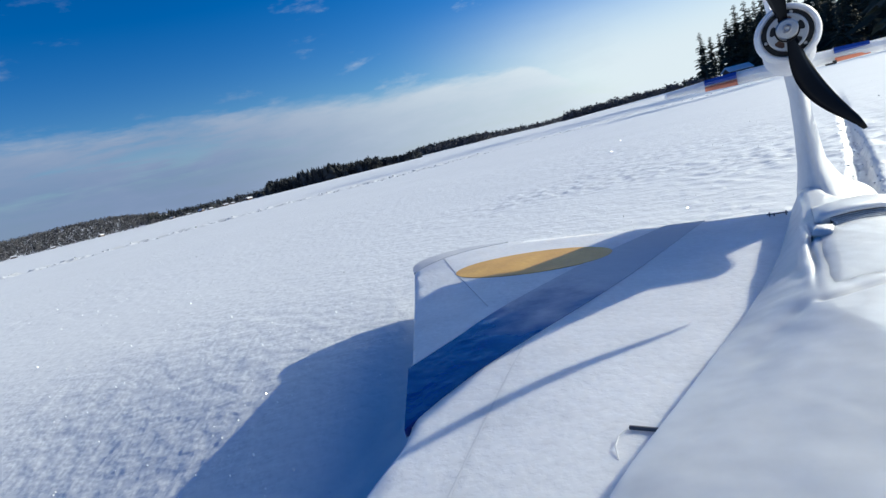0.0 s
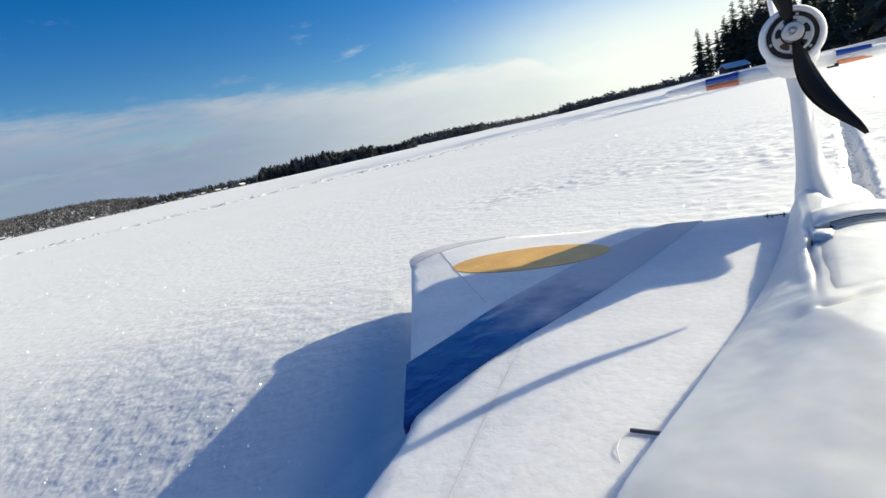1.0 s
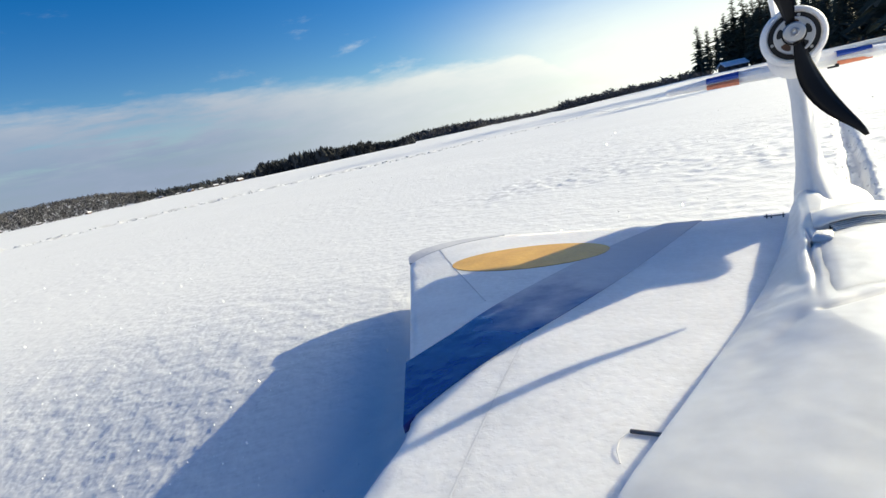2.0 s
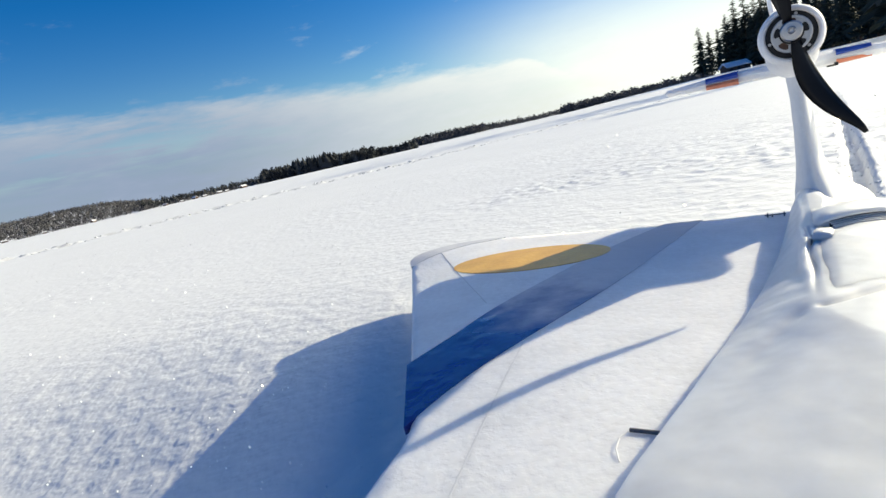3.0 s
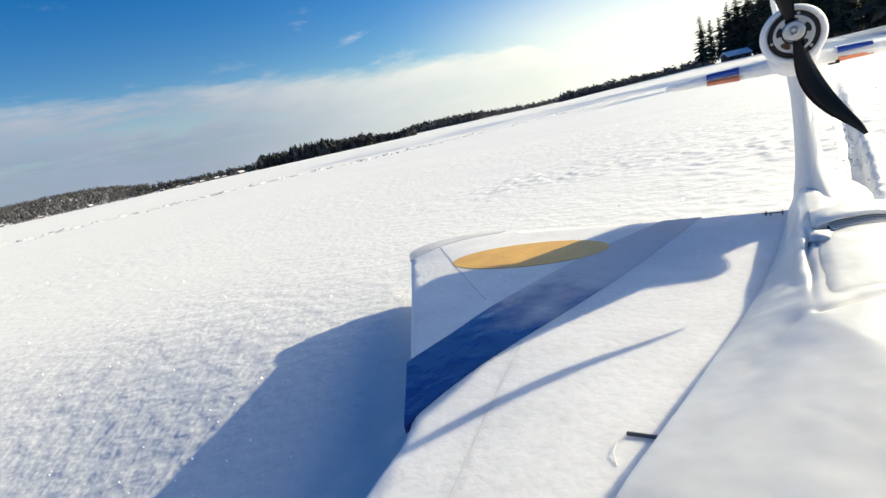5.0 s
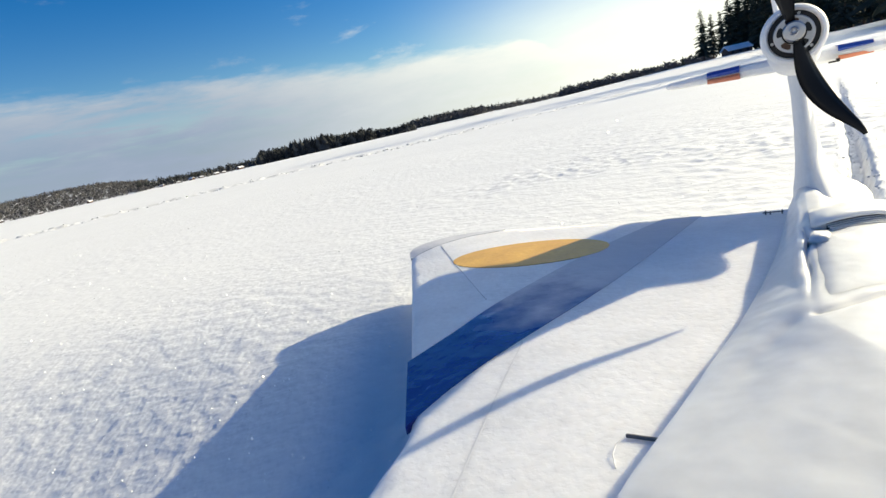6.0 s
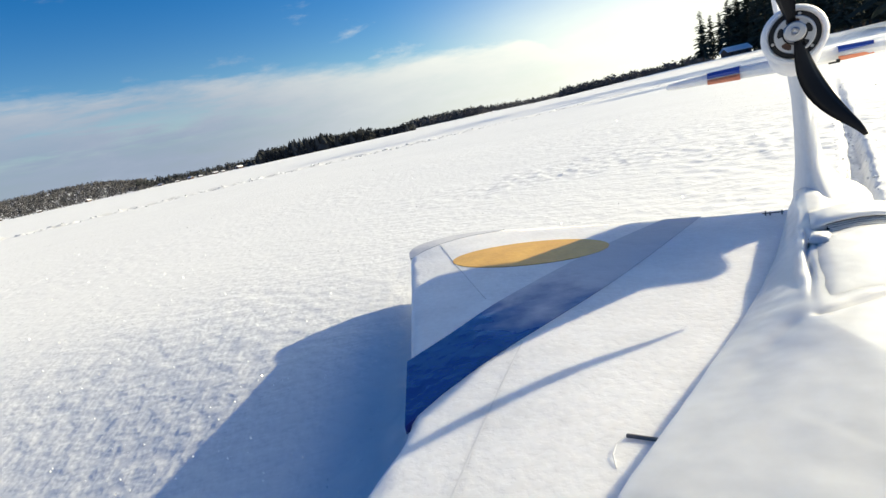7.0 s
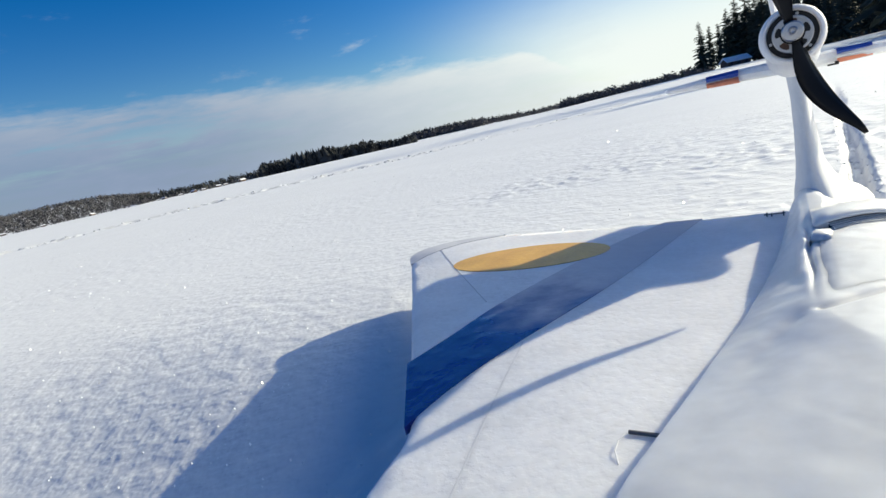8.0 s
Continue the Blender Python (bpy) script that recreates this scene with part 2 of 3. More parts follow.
def tube(bm, points, r, n=8):
    rings = []
    for i, p in enumerate(points):
        p = Vector(p)
        d = (Vector(points[min(i + 1, len(points) - 1)]) - Vector(points[max(i - 1, 0)])).normalized()
        q = d.to_track_quat("Z", "Y")
        rings.append([p + q @ Vector((r * math.cos(2 * math.pi * k / n), r * math.sin(2 * math.pi * k / n), 0)) for k in range(n)])
    loft(bm, rings)


# ---- noise on arrays ----
rng = np.random.RandomState(5)
LATTICE = rng.rand(512, 512)


def vnoise(x, y):
    """Smooth noise between 0 and 1 on arrays."""
    xi, yi = np.floor(x).astype(int), np.floor(y).astype(int)
    fx, fy = x - xi, y - yi
    fx, fy = fx * fx * (3 - 2 * fx), fy * fy * (3 - 2 * fy)
    x0, x1, y0, y1 = xi % 512, (xi + 1) % 512, yi % 512, (yi + 1) % 512
    return (LATTICE[x0, y0] * (1 - fx) + LATTICE[x1, y0] * fx) * (1 - fy) + (LATTICE[x0, y1] * (1 - fx) + LATTICE[x1, y1] * fx) * fy


# ---- the snow-covered ice, one sheet to the horizon ----
COS_T, SIN_T = math.cos(radians(34.5)), math.sin(radians(34.5))


def snow_height(x, y):
    r = np.hypot(x, y)
    near = 1 / (1 + (r / 6) ** 2)
    front = np.clip((0.99 - np.abs(np.arctan2(x, y))) / 0.08, 0, 1)
    z = (vnoise(x * 0.35 + 9, y * 0.35) - 0.5) * 0.03 * np.clip(r / 3, 0, 1)
    z += (vnoise(x * 1.7 + 40, y * 1.7) - 0.5) * 0.008
    z += front * (vnoise(x * 7 + 3, y * 7) - 0.5) * 0.0020
    rough = np.clip((vnoise(x * 2.2 + 70, y * 2.2) - 0.25) * 1.8 + 0.5 * np.clip((x - 0.1) / 0.4, 0, 1), 0.12, 1) * np.clip(0.85 + 0.3 * x, 0.6, 1.0)
    clumps = np.clip(vnoise(x * 36, y * 36) * 1.7 - 0.5, 0, 1)
    z += front * rough * clumps * 0.0092 / (1 + (r / 2.2) ** 2)
    z += front * rough * near * (vnoise(x * 90 + 11, y * 90) - 0.5) * 0.0024
    # grooves that hull and float have cut behind the model
    u, v = x * COS_T - y * SIN_T, x * SIN_T + y * COS_T
    wob = 0.010 * (vnoise(v * 3, v * 0 + 2) - 0.5)
    run = np.clip((v - 0.7) / 0.1, 0, 1) * np.clip(1.3 - v / 3.5, 0, 1)
    d = np.abs(u + wob - 0.090 - 0.054 * (v - 0.955)) / (0.012 + 0.004 * vnoise(x * 70, y * 70))
    z -= run * 0.036 * (0.85 + 0.3 * vnoise(x * 80 + 5, y * 80)) / (1 + d ** 6)
    z += run * 0.005 * vnoise(x * 110 + 2, y * 110) * np.exp(-((d - 1.6) / 0.5) ** 2)
    # pits of an old trail across the ice
    w, p = x * 0.894 + y * 0.447, (y - 10.3) * 0.894 - x * 0.447
    for side, shift in ((0.13, 0.0), (-0.13, 0.5)):
        cell = w / 0.62 + shift + 0.3 * vnoise(w * 0.7 + 8, w * 0 + side * 9)
        near_pit = ((cell % 1.0) - 0.5) * 0.62
        d2 = (near_pit / 0.15) ** 2 + ((p - side - 0.08 * (vnoise(w * 1.3, w * 0 + 1) - 0.5)) / 0.08) ** 2
        z += np.clip(1.5 - np.abs(p), 0, 1) * (0.035 * np.exp(-((d2 - 1.6) / 0.7) ** 2) * (0.4 + vnoise(x * 9, y * 9)) - 0.06 * np.exp(-d2 * d2))
    # the shores rise beyond the ice
    a = np.arctan2(x, y)
    shore = 640 + 60 * vnoise(a * 5 + 30, a * 0 + 4)
    hill = np.clip((r - shore) / 240, 0, 1)
    z += hill * (2 + 3 * vnoise(a * 9 + 50, a * 0 + 8) + 22 * np.clip((-0.40 - a) / 0.14, 0, 1) * (0.7 + 0.5 * vnoise(a * 12 + 5, a * 0)))
    # a low swell under the model
    z += 0.030 * np.exp(-(r / 1.6) ** 4)
    # a hollow added before the wing, shaped to carry its cast shadow further
    z -= 0.071 * np.exp(-((u + 0.62) / 0.42) ** 2 - ((v + 0.02) / 0.32) ** 2)
    # a low bank under the tall spruces
    z += 0.9 * np.clip((r - 45) / 52, 0, 1) * np.clip((a - 0.14) / 0.34, 0, 1) * np.clip((330 - r) / 120, 0, 1)
    return z


def snow_sheet():
    radii = [0.0]
    r = 0.12
    while r < 3600:
        radii.append(r)
        r *= 1.0066 if r < 15 else 1.05
    ang = np.concatenate([np.arange(-0.95, 1.0, 0.0036), np.linspace(1.0, 2 * math.pi - 0.95, 170, endpoint=False)])
    turns = len(ang)
    rr, aa = np.meshgrid(np.array(radii[1:]), ang, indexing="ij")
    x, y = (rr * np.sin(aa)).ravel(), (rr * np.cos(aa)).ravel()
    z = snow_height(x, y)
    verts = np.vstack([np.zeros((1, 3)), np.stack([x, y, z], 1)])
    rows = len(radii) - 1
    i = np.arange(rows - 1)[:, None] * turns + 1
    j = np.arange(turns)[None, :]
    k = (j + 1) % turns
    quads = np.stack([i + j, i + k, i + turns + k, i + turns + j], -1).reshape(-1, 4)
    fan = [(0, 1 + (q + 1) % turns, 1 + q) for q in range(turns)]
    ob = raw("ground", verts.tolist(), quads.tolist() + fan, SNOW, smooth=True)
    return tagged(ob, "snow-covered lake ice with a rough granular crust", "snow", kind="structure")


snow_sheet()

# ---- the model seaplane ----
WING_Z = 0.09
plane = tagged(new("model_seaplane"), "white foam model seaplane with blue stripes resting on the snow", "model aircraft")
turn = Matrix.Rotation(radians(-34.5), 4, "Z")
plane.matrix_world = Matrix.Translation(turn @ Vector((0.012, 0, 0)) + Vector((0, 0, WING_Z))) @ turn


def smooth_line(points, steps=6):
    """A Catmull-Rom curve through points in the plan."""
    out = []
    p = [points[0], *points, points[-1]]
    for i in range(1, len(p) - 2):
        for s in range(steps):
            t = s / steps
            out.append(tuple(0.5 * (2 * p[i][k] + (p[i + 1][k] - p[i - 1][k]) * t + (2 * p[i - 1][k] - 5 * p[i][k] + 4 * p[i + 1][k] - p[i + 2][k]) * t * t + (3 * p[i][k] - p[i - 1][k] - 3 * p[i + 1][k] + p[i + 2][k]) * t ** 3) for k in (0, 1)))
    return out + [points[-1]]


def step(v, lo, hi):
    t = min(1.0, max(0.0, (v - lo) / (hi - lo)))
    return t * t * (3 - 2 * t)


LEAD = [(-0.05, -0.20), (-0.11, -0.13), (-0.150, 0.0), (-0.181, 0.140), (-0.193, 0.194), (-0.241, 0.263), (-0.340, 0.404), (-0.438, 0.543), (-0.447, 0.573), (-0.432, 0.602), (-0.40, 0.622), (-0.337, 0.630)]
TRAIL = [(-0.133, 0.614), (-0.010, 0.622)]


def camber(bm, size=0.012):
    """Bends a flat shape down towards the wing's leading edge, as an airfoil does."""
    box = [(min(v.co[k] for v in bm.verts), max(v.co[k] for v in bm.verts)) for k in (0, 1)]
    for k in (0, 1):
        for c in np.arange(math.ceil(box[k][0] / size) * size, box[k][1], size):
            bmesh.ops.bisect_plane(bm, geom=bm.verts[:] + bm.edges[:] + bm.faces[:], plane_co=[float(c) if i == k else 0.0 for i in (0, 1, 2)], plane_no=[1.0 if i == k else 0.0 for i in (0, 1, 2)])
    line = np.array(smooth_line(LEAD, 5))
    a, b = line[:-1], line[1:]
    for v in bm.verts:
        p = np.array([-abs(v.co.x), v.co.y])
        t = np.clip(((p - a) * (b - a)).sum(1) / ((b - a) ** 2).sum(1), 0, 1)
        away = float(np.sqrt(((a + (b - a) * t[:, None] - p) ** 2).sum(1)).min())
        drop = 0.0075 * (1 - step(v.co.y, 0.50, 0.60)) * max(0.0, 1 - away / 0.12) ** 2
        v.co.z -= drop
        v.co.x *= 1 + drop / 0.153
        v.co.y *= 1 + drop / 0.153
    bmesh.ops.recalc_face_normals(bm, faces=bm.faces)
    bm.normal_update()
    for e in bm.edges:
        if len(e.link_faces) == 2 and e.calc_face_angle(0) > 0.9:
            e.smooth = False
    return bm


def wing(side):
    line = smooth_line(LEAD, 5)
    outline = line + TRAIL
    bm = bmesh.new()
    ring = lambda inset, z: [(x * side + side * inset * (1 if x < -0.03 else 0), y - (inset if y > 0.6 else 0) + (inset * 0.6 if y < 0.6 else 0), z) for x, y in outline]
    levels = ((0.004, -0.022), (0.0012, -0.0185), (0.0, -0.013), (0.0, -0.006), (0.0012, -0.002), (0.004, 0.0))
    loft(bm, [ring(i, z) for i, z in levels])
    return part("wing", camber(bm), FOAM, plane, "white foam wing with a pebbled surface", smooth=True)


for s in (1, -1):
    w = wing(s)
    up = smooth_line([(-0.2425, 0.2622), (-0.234, 0.310), (-0.221, 0.386), (-0.178, 0.519), (-0.133, 0.6155)])
    low = smooth_line([(-0.1945, 0.193), (-0.190, 0.237), (-0.177, 0.293), (-0.135, 0.431), (-0.094, 0.6175)])
    bm = bmesh.new()
    slab(bm, [(x * s, y) for x, y in up + low[::-1]], -0.005, 0.0003)
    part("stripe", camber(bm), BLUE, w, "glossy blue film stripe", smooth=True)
    edge = smooth_line([(-0.420, 0.517), (-0.440, 0.543), (-0.4485, 0.573), (-0.433, 0.6035), (-0.40, 0.6238), (-0.34, 0.6315)])
    inner = smooth_line([(-0.345, 0.624), (-0.385, 0.606), (-0.410, 0.576), (-0.418, 0.545), (-0.417, 0.518)])
    bm = bmesh.new()
    slab(bm, [(x * s, y) for x, y in edge + inner], -0.005, 0.0003)
    part("stripe", camber(bm), BLUE, w, "blue film along the wing tip", smooth=True)
    bm = bmesh.new()
    slab(bm, [(s * (-0.257 + 0.088 * math.cos(q) + 0.006 * math.sin(q)), 0.513 + 0.046 * math.sin(q) + 0.004 * math.cos(q)) for q in np.linspace(0, 2 * math.pi, 48, endpoint=False)], -0.002, 0.0005)
    part("roundel", camber(bm), ORANGE, w, "orange film roundel", smooth=True)
    bm = bmesh.new()
    for p, q in (((-0.322, 0.472), (-0.240, 0.380)), ((-0.41, 0.574), (-0.322, 0.472))):
        tube(bm, [(p[0] * s, p[1], 0.0001), (q[0] * s, q[1], 0.0001)], 0.00045, 6)
    part("hinge_line", camber(bm), TAPE, w)
    bm = bmesh.new()
    seam = smooth_line([(-0.171, 0.302), (-0.158, 0.235), (-0.140, 0.152), (-0.115, 0.05)])
    loft(bm, [[(s * x + du * s, y, z) for du, z in ((-0.0014, -0.0004), (-0.0009, -0.00004), (-0.0003, 0.00002), (0.0003, 0.00002), (0.0009, -0.00004), (0.0014, -0.0004))] for x, y in seam])
    part("seam", camber(bm), SEAM, w, "low raised white seam", smooth=True)

# hull: (y, half width, deck edge, crown, keel)
SECTIONS = [(-0.44, 0.006, 0.001, 0.003, -0.03), (-0.42, 0.020, 0.002, 0.008, -0.05), (-0.38, 0.040, 0.003, 0.014, -0.08), (-0.32, 0.058, 0.003, 0.018, -0.11), (-0.24, 0.075, 0.003, 0.021, -0.13), (-0.15, 0.085, 0.003, 0.022, -0.145), (-0.05, 0.085, 0.010, 0.027, -0.15), (0.06, 0.080, 0.014, 0.031, -0.152), (0.12, 0.0755, 0.015, 0.031, -0.151), (0.17, 0.069, 0.0145, 0.030, -0.15), (0.216, 0.060, 0.0130, 0.028, -0.147), (0.27, 0.0505, 0.0095, 0.025, -0.144), (0.326, 0.041, 0.006, 0.0227, -0.138), (0.4, 0.031, 0.003, 0.0238, -0.13), (0.46, 0.024, 0.003, 0.0247, -0.122), (0.56, 0.015, 0.01, 0.024, -0.075), (0.7, 0.011, 0.01, 0.0233, -0.045), (0.78, 0.008, 0.01, 0.0226, -0.025), (0.91, 0.004, 0.01, 0.0217, -0.01)]


def hull_at(y):
    for a, b in zip(SECTIONS, SECTIONS[1:]):
        if a[0] <= y <= b[0]:
            t = (y - a[0]) / (b[0] - a[0])
            return [p + (q - p) * t for p, q in zip(a, b)]


def deck_wide(y, w):
    """Half width of the deck on the hatch side."""
    s, t = min(1, max(0, (y - 0.2) / 0.14)), min(1, max(0, (0.60 - y) / 0.12))
    return w + 0.045 * s * s * (3 - 2 * s) * t * t * (3 - 2 * t)


def off_line(x, y, p, q):
    """Distance from a line in the plan, and how far along it (0 to 1)."""
    dx, dy = q[0] - p[0], q[1] - p[1]
    n = math.hypot(dx, dy)
    return ((x - p[0]) * dy - (y - p[1]) * dx) / n, ((x - p[0]) * dx + (y - p[1]) * dy) / n ** 2


def relief(x, y):
    """Moulded ridge beside the hatch, the joint round it, and shallow dents."""
    z = 0.0022 * math.exp(-((x + 0.0078 + 0.0008 * math.sin(y * 70) + 0.0005 * math.sin(y * 190)) / 0.0026) ** 2) * step(y, 0.315, 0.385)
    z -= 0.0030 * math.exp(-((x + 0.0038 - 0.0006 * math.sin(y * 90)) / 0.0013) ** 2) * step(y, 0.305, 0.40) * step(y, 0.47, 0.45)
    d, t = off_line(x, y, (-0.0038, 0.305), (0.064, 0.367))
    z -= 0.0030 * math.exp(-(d / 0.0026) ** 2) * step(t, -0.03, 0.03)
    d, t = off_line(x, y, (-0.011, 0.305), (-0.038, 0.240))
    z -= 0.0016 * math.exp(-(d / 0.0060) ** 2) * step(t, -0.1, 0.15) * step(t, 1.2, 0.7)
    d, t = off_line(x, y, (-0.004, 0.250), (-0.052, 0.160))
    z += 0.0012 * math.exp(-(d / 0.0090) ** 2) * step(t, -0.3, 0.3) * step(t, 1.4, 0.8)
    return z


def hull_ring(y, w, e, c, k):
    right = [(0.0, c)] + [(w * 0.98 * math.sin(q), e + (c - e) * max(0.0, 1 - abs(math.sin(q)) ** 3.2) ** 0.75) for q in np.linspace(0.02, math.pi / 2, 56)]
    flank = [(w, e * 0.6), (w * 1.01, 0.0), (w * 0.85, k * 0.7), (w * 0.4, k * 0.95)]
    left = [(x, e + (c - e) * max(0.0, 1 - (x / (w * 0.98)) ** 1.45)) for x, z in right] + flank
    right += flank
    f = deck_wide(y, w) / w
    # the boom bends aside behind the pylon; before the hatch the crown lies off the middle
    b = 0.022 * min(1, max(0, (y - 0.58) / 0.3))
    p = 0.055 * step(y, 0.305, 0.20) * step(y, -0.15, 0.05)
    g = (w + p) / w
    return [(b + p + x * f, y, z) for x, z in right] + [(b, y, k)] + [(b + p - x * g, y, z) for x, z in left[:0:-1]]


bm = bmesh.new()
fine_y = [*np.arange(-0.44, 0.28, 0.008), *np.arange(0.28, 0.48, 0.0022), *np.arange(0.48, 0.91, 0.012)]
loft(bm, [hull_ring(*hull_at(y)) for y in fine_y])
for v in bm.verts:
    if v.co.z > 0.004:
        v.co.z += 0.0010 * (noise.noise(v.co * 24) * 0.6 + noise.noise(v.co * 55) * 0.4) + relief(v.co.x, v.co.y)
part("hull", bm, HULL, plane, "white foam hull with a rounded deck", smooth=True)


def deck(x, y):
    _, w, e, c, _ = hull_at(y)
    if x > 0:
        w = deck_wide(y, w)
    q = math.asin(max(-1, min(1, x / (w * 0.98))))
    return e + (c - e) * max(0.0, 1 - abs(math.sin(q)) ** 3.2) ** 0.75


# hatch cover: a pillow-edged panel beside a raised lip
CORNERS = [Vector((-0.0030, 0.3075)), Vector((-0.0030, 0.440)), Vector((0.050, 0.487)), Vector((0.064, 0.369))]
N = 26
verts, faces = [], []
for i in range(N + 1):
    for j in range(N + 1):
        u, v = i / N, j / N
        p = (CORNERS[0] * (1 - v) + CORNERS[1] * v) * (1 - u) + (CORNERS[3] * (1 - v) + CORNERS[2] * v) * u
        edge = min(u * 0.9, 1 - u, v * 0.8, (1 - v) * 1.2)
        lift = 0.0040 * math.sin(1.5708 * min(1.0, edge / 0.20)) - 0.0022 + 0.0004 * noise.noise(Vector((p.x * 60, p.y * 60, 3)))
        verts.append((p.x, p.y, deck(p.x, p.y) + lift))
for i in range(N):
    for j in range(N):
        q = i * (N + 1) + j
        faces.append((q, q + N + 1, q + N + 2, q + 1))
hatch = raw("hatch", verts, faces, HULL, plane, "white foam hatch cover", smooth=True)
# latch block at the hatch's rear corner
bm = bmesh.new()
bmesh.ops.create_cube(bm, size=1.0, matrix=Matrix.Translation((0.0040, 0.4285, deck(0.004, 0.43) + 0.0006)) @ Matrix.Rotation(radians(-8), 4, "Z") @ Matrix.Diagonal((0.0115, 0.020, 0.0060, 1)))
bmesh.ops.bevel(bm, geom=bm.edges[:], offset=0.0013, segments=3, affect="EDGES")
latch = part("latch", bm, HULL, plane, "small raised white foam latch block", smooth=True)
# grey strip laid on the deck, painting the shade of a slit
bm = bmesh.new()
loft(bm, [[(x - 0.0006, y, deck(x, y) - 0.004), (x - 0.0006, y, deck(x, y) + 0.0008), (x + 0.0006, y, deck(x, y) + 0.0008), (x + 0.0006, y, deck(x, y) - 0.004)] for x, y in ((-0.0030, 0.418), (-0.0024, 0.424), (-0.0022, 0.430))])
part("slot", bm, CLIP, latch, "dark strip painting a slit's shade beside the latch")
# vent hood with ribs under its front edge
bm = bmesh.new()
front = lambda x: 0.447 + 0.85 * (x - 0.007)
loft(bm, [[(x, front(x) + d + u, z) for u, z in ((0.004, 0.012), (0.003, deck(x, 0.455) + k), (0.0, deck(x, 0.455) + k + 0.0012), (0.002, deck(x, 0.455) + k + 0.0036), (0.008, deck(x, 0.455) + k + 0.0046), (0.030, deck(x, 0.455) + k + 0.0046), (0.060, deck(x, 0.455) + k * 0.5), (0.065, 0.012))] for x, d, k in ((0.000, 0.014, -0.001), (0.004, 0.004, 0.0022), (0.010, 0.0005, 0.0038), (0.02, 0.0, 0.0045), (0.03, 0.0, 0.0045), (0.04, 0.0, 0.0043), (0.05, 0.0, 0.0040), (0.062, 0.0, 0.0036))])
vent = part("cooling_vent", bm, HULL, plane, "white foam vent hood", smooth=True)
# black strip that paints the shade under the hood's front edge
bm = bmesh.new()
loft(bm, [[(x, front(x) + 0.0022, deck(x, 0.455) - 0.002), (x, front(x) + 0.0022, deck(x, 0.455) + 0.0042), (x, front(x) + 0.004, deck(x, 0.455) + 0.0042), (x, front(x) + 0.004, deck(x, 0.455) - 0.002)] for x in (0.009, 0.02, 0.03, 0.04, 0.05, 0.06)])
part("slot", bm, DARK, vent, "black strip painting the shade behind the ribs")
for i in range(4):
    bm = bmesh.new()
    tube(bm, [(x, front(x) + 0.0014 - 0.0024 * i, deck(x, 0.455) + 0.0034 - 0.0008 * i) for x in (0.009 + 0.001 * i, 0.02, 0.03, 0.04, 0.05, 0.06)], 0.0006, 6)
    part("rib", bm, HULL, vent)

# pylon and motor pod
POD = (-0.002, 0.535, 0.164)
bm = bmesh.new()
rings = []
for z, hw, y0, y1, x in ((-0.006, 0.0340, 0.570, 0.790, 0.0240), (0.000, 0.0285, 0.576, 0.780, 0.0190), (0.008, 0.0230, 0.584, 0.772, 0.0140), (0.021, 0.0175, 0.594, 0.762, 0.0105), (0.039, 0.0126, 0.600, 0.752, 0.0069), (0.072, 0.0094, 0.603, 0.745, 0.0042), (0.105, 0.0085, 0.605, 0.742, 0.0026), (0.133, 0.0090, 0.606, 0.742, 0.0004), (0.155, 0.0100, 0.608, 0.74, 0.0002)):
    rings.append([(x + hw * math.sin(q), (y0 + y1) / 2 - (y1 - y0) / 2 * math.cos(q), z) for q in np.linspace(0, 2 * math.pi, 20, endpoint=False)])
loft(bm, rings)
part("pylon", bm, PYLON, plane, "white foam pylon", smooth=True)
bm = bmesh.new()
lathe(bm, [(0.02, 0.0183), (0.004, 0.0183), (0.0, 0.0190), (-0.001, 0.0204), (0.001, 0.0217), (0.006, 0.0228), (0.03, 0.0245), (0.08, 0.0250), (0.13, 0.0230), (0.18, 0.016), (0.215, 0.007), (0.222, 0.002)], POD)
pod = part("motor_pod", bm, FOAM, plane, "white foam motor pod", smooth=True)
bm = bmesh.new()
bmesh.ops.create_uvsphere(bm, u_segments=24, v_segments=14, radius=1)
bmesh.ops.transform(bm, matrix=Matrix.LocRotScale((POD[0], POD[1] + 0.075, POD[2] - 0.014), None, (0.021, 0.070, 0.021)), verts=bm.verts)
part("fairing", bm, FOAM, pod, smooth=True)
bm = bmesh.new()
lathe(bm, [(0.006, 0.0181), (0.0055, 0.0001)], POD)
part("recess", bm, DARK, pod)
bm = bmesh.new()
lathe(bm, [(0.004, 0.0142), (-0.004, 0.0142), (-0.005, 0.0136), (-0.005, 0.0124), (0.004, 0.0124)], POD)
bell = part("motor_bell", bm, METAL, pod, "aluminium motor bell", smooth=False)
bm = bmesh.new()
lathe(bm, [(-0.0015, 0.0124), (-0.0032, 0.0124), (-0.0032, 0.004), (-0.0015, 0.004)], POD)
part("end_plate", bm, METAL, bell, "aluminium end plate of the motor")
for i in range(5):
    bm = bmesh.new()
    a0 = radians(18 + 72 * i)
    outline = [(r * math.cos(a0 + q), r * math.sin(a0 + q)) for r, q in ((0.0080, -0.30), (0.0112, -0.36), (0.0120, -0.22), (0.0121, 0.0), (0.0120, 0.22), (0.0112, 0.36), (0.0080, 0.30))]
    loft(bm, [[(POD[0] + x, POD[1] + y, POD[2] + z) for x, z in outline] for y in (-0.0030, -0.0034)])
    part("slot", bm, COIL if i % 2 else DARK, bell, "dark slot showing the copper windings")
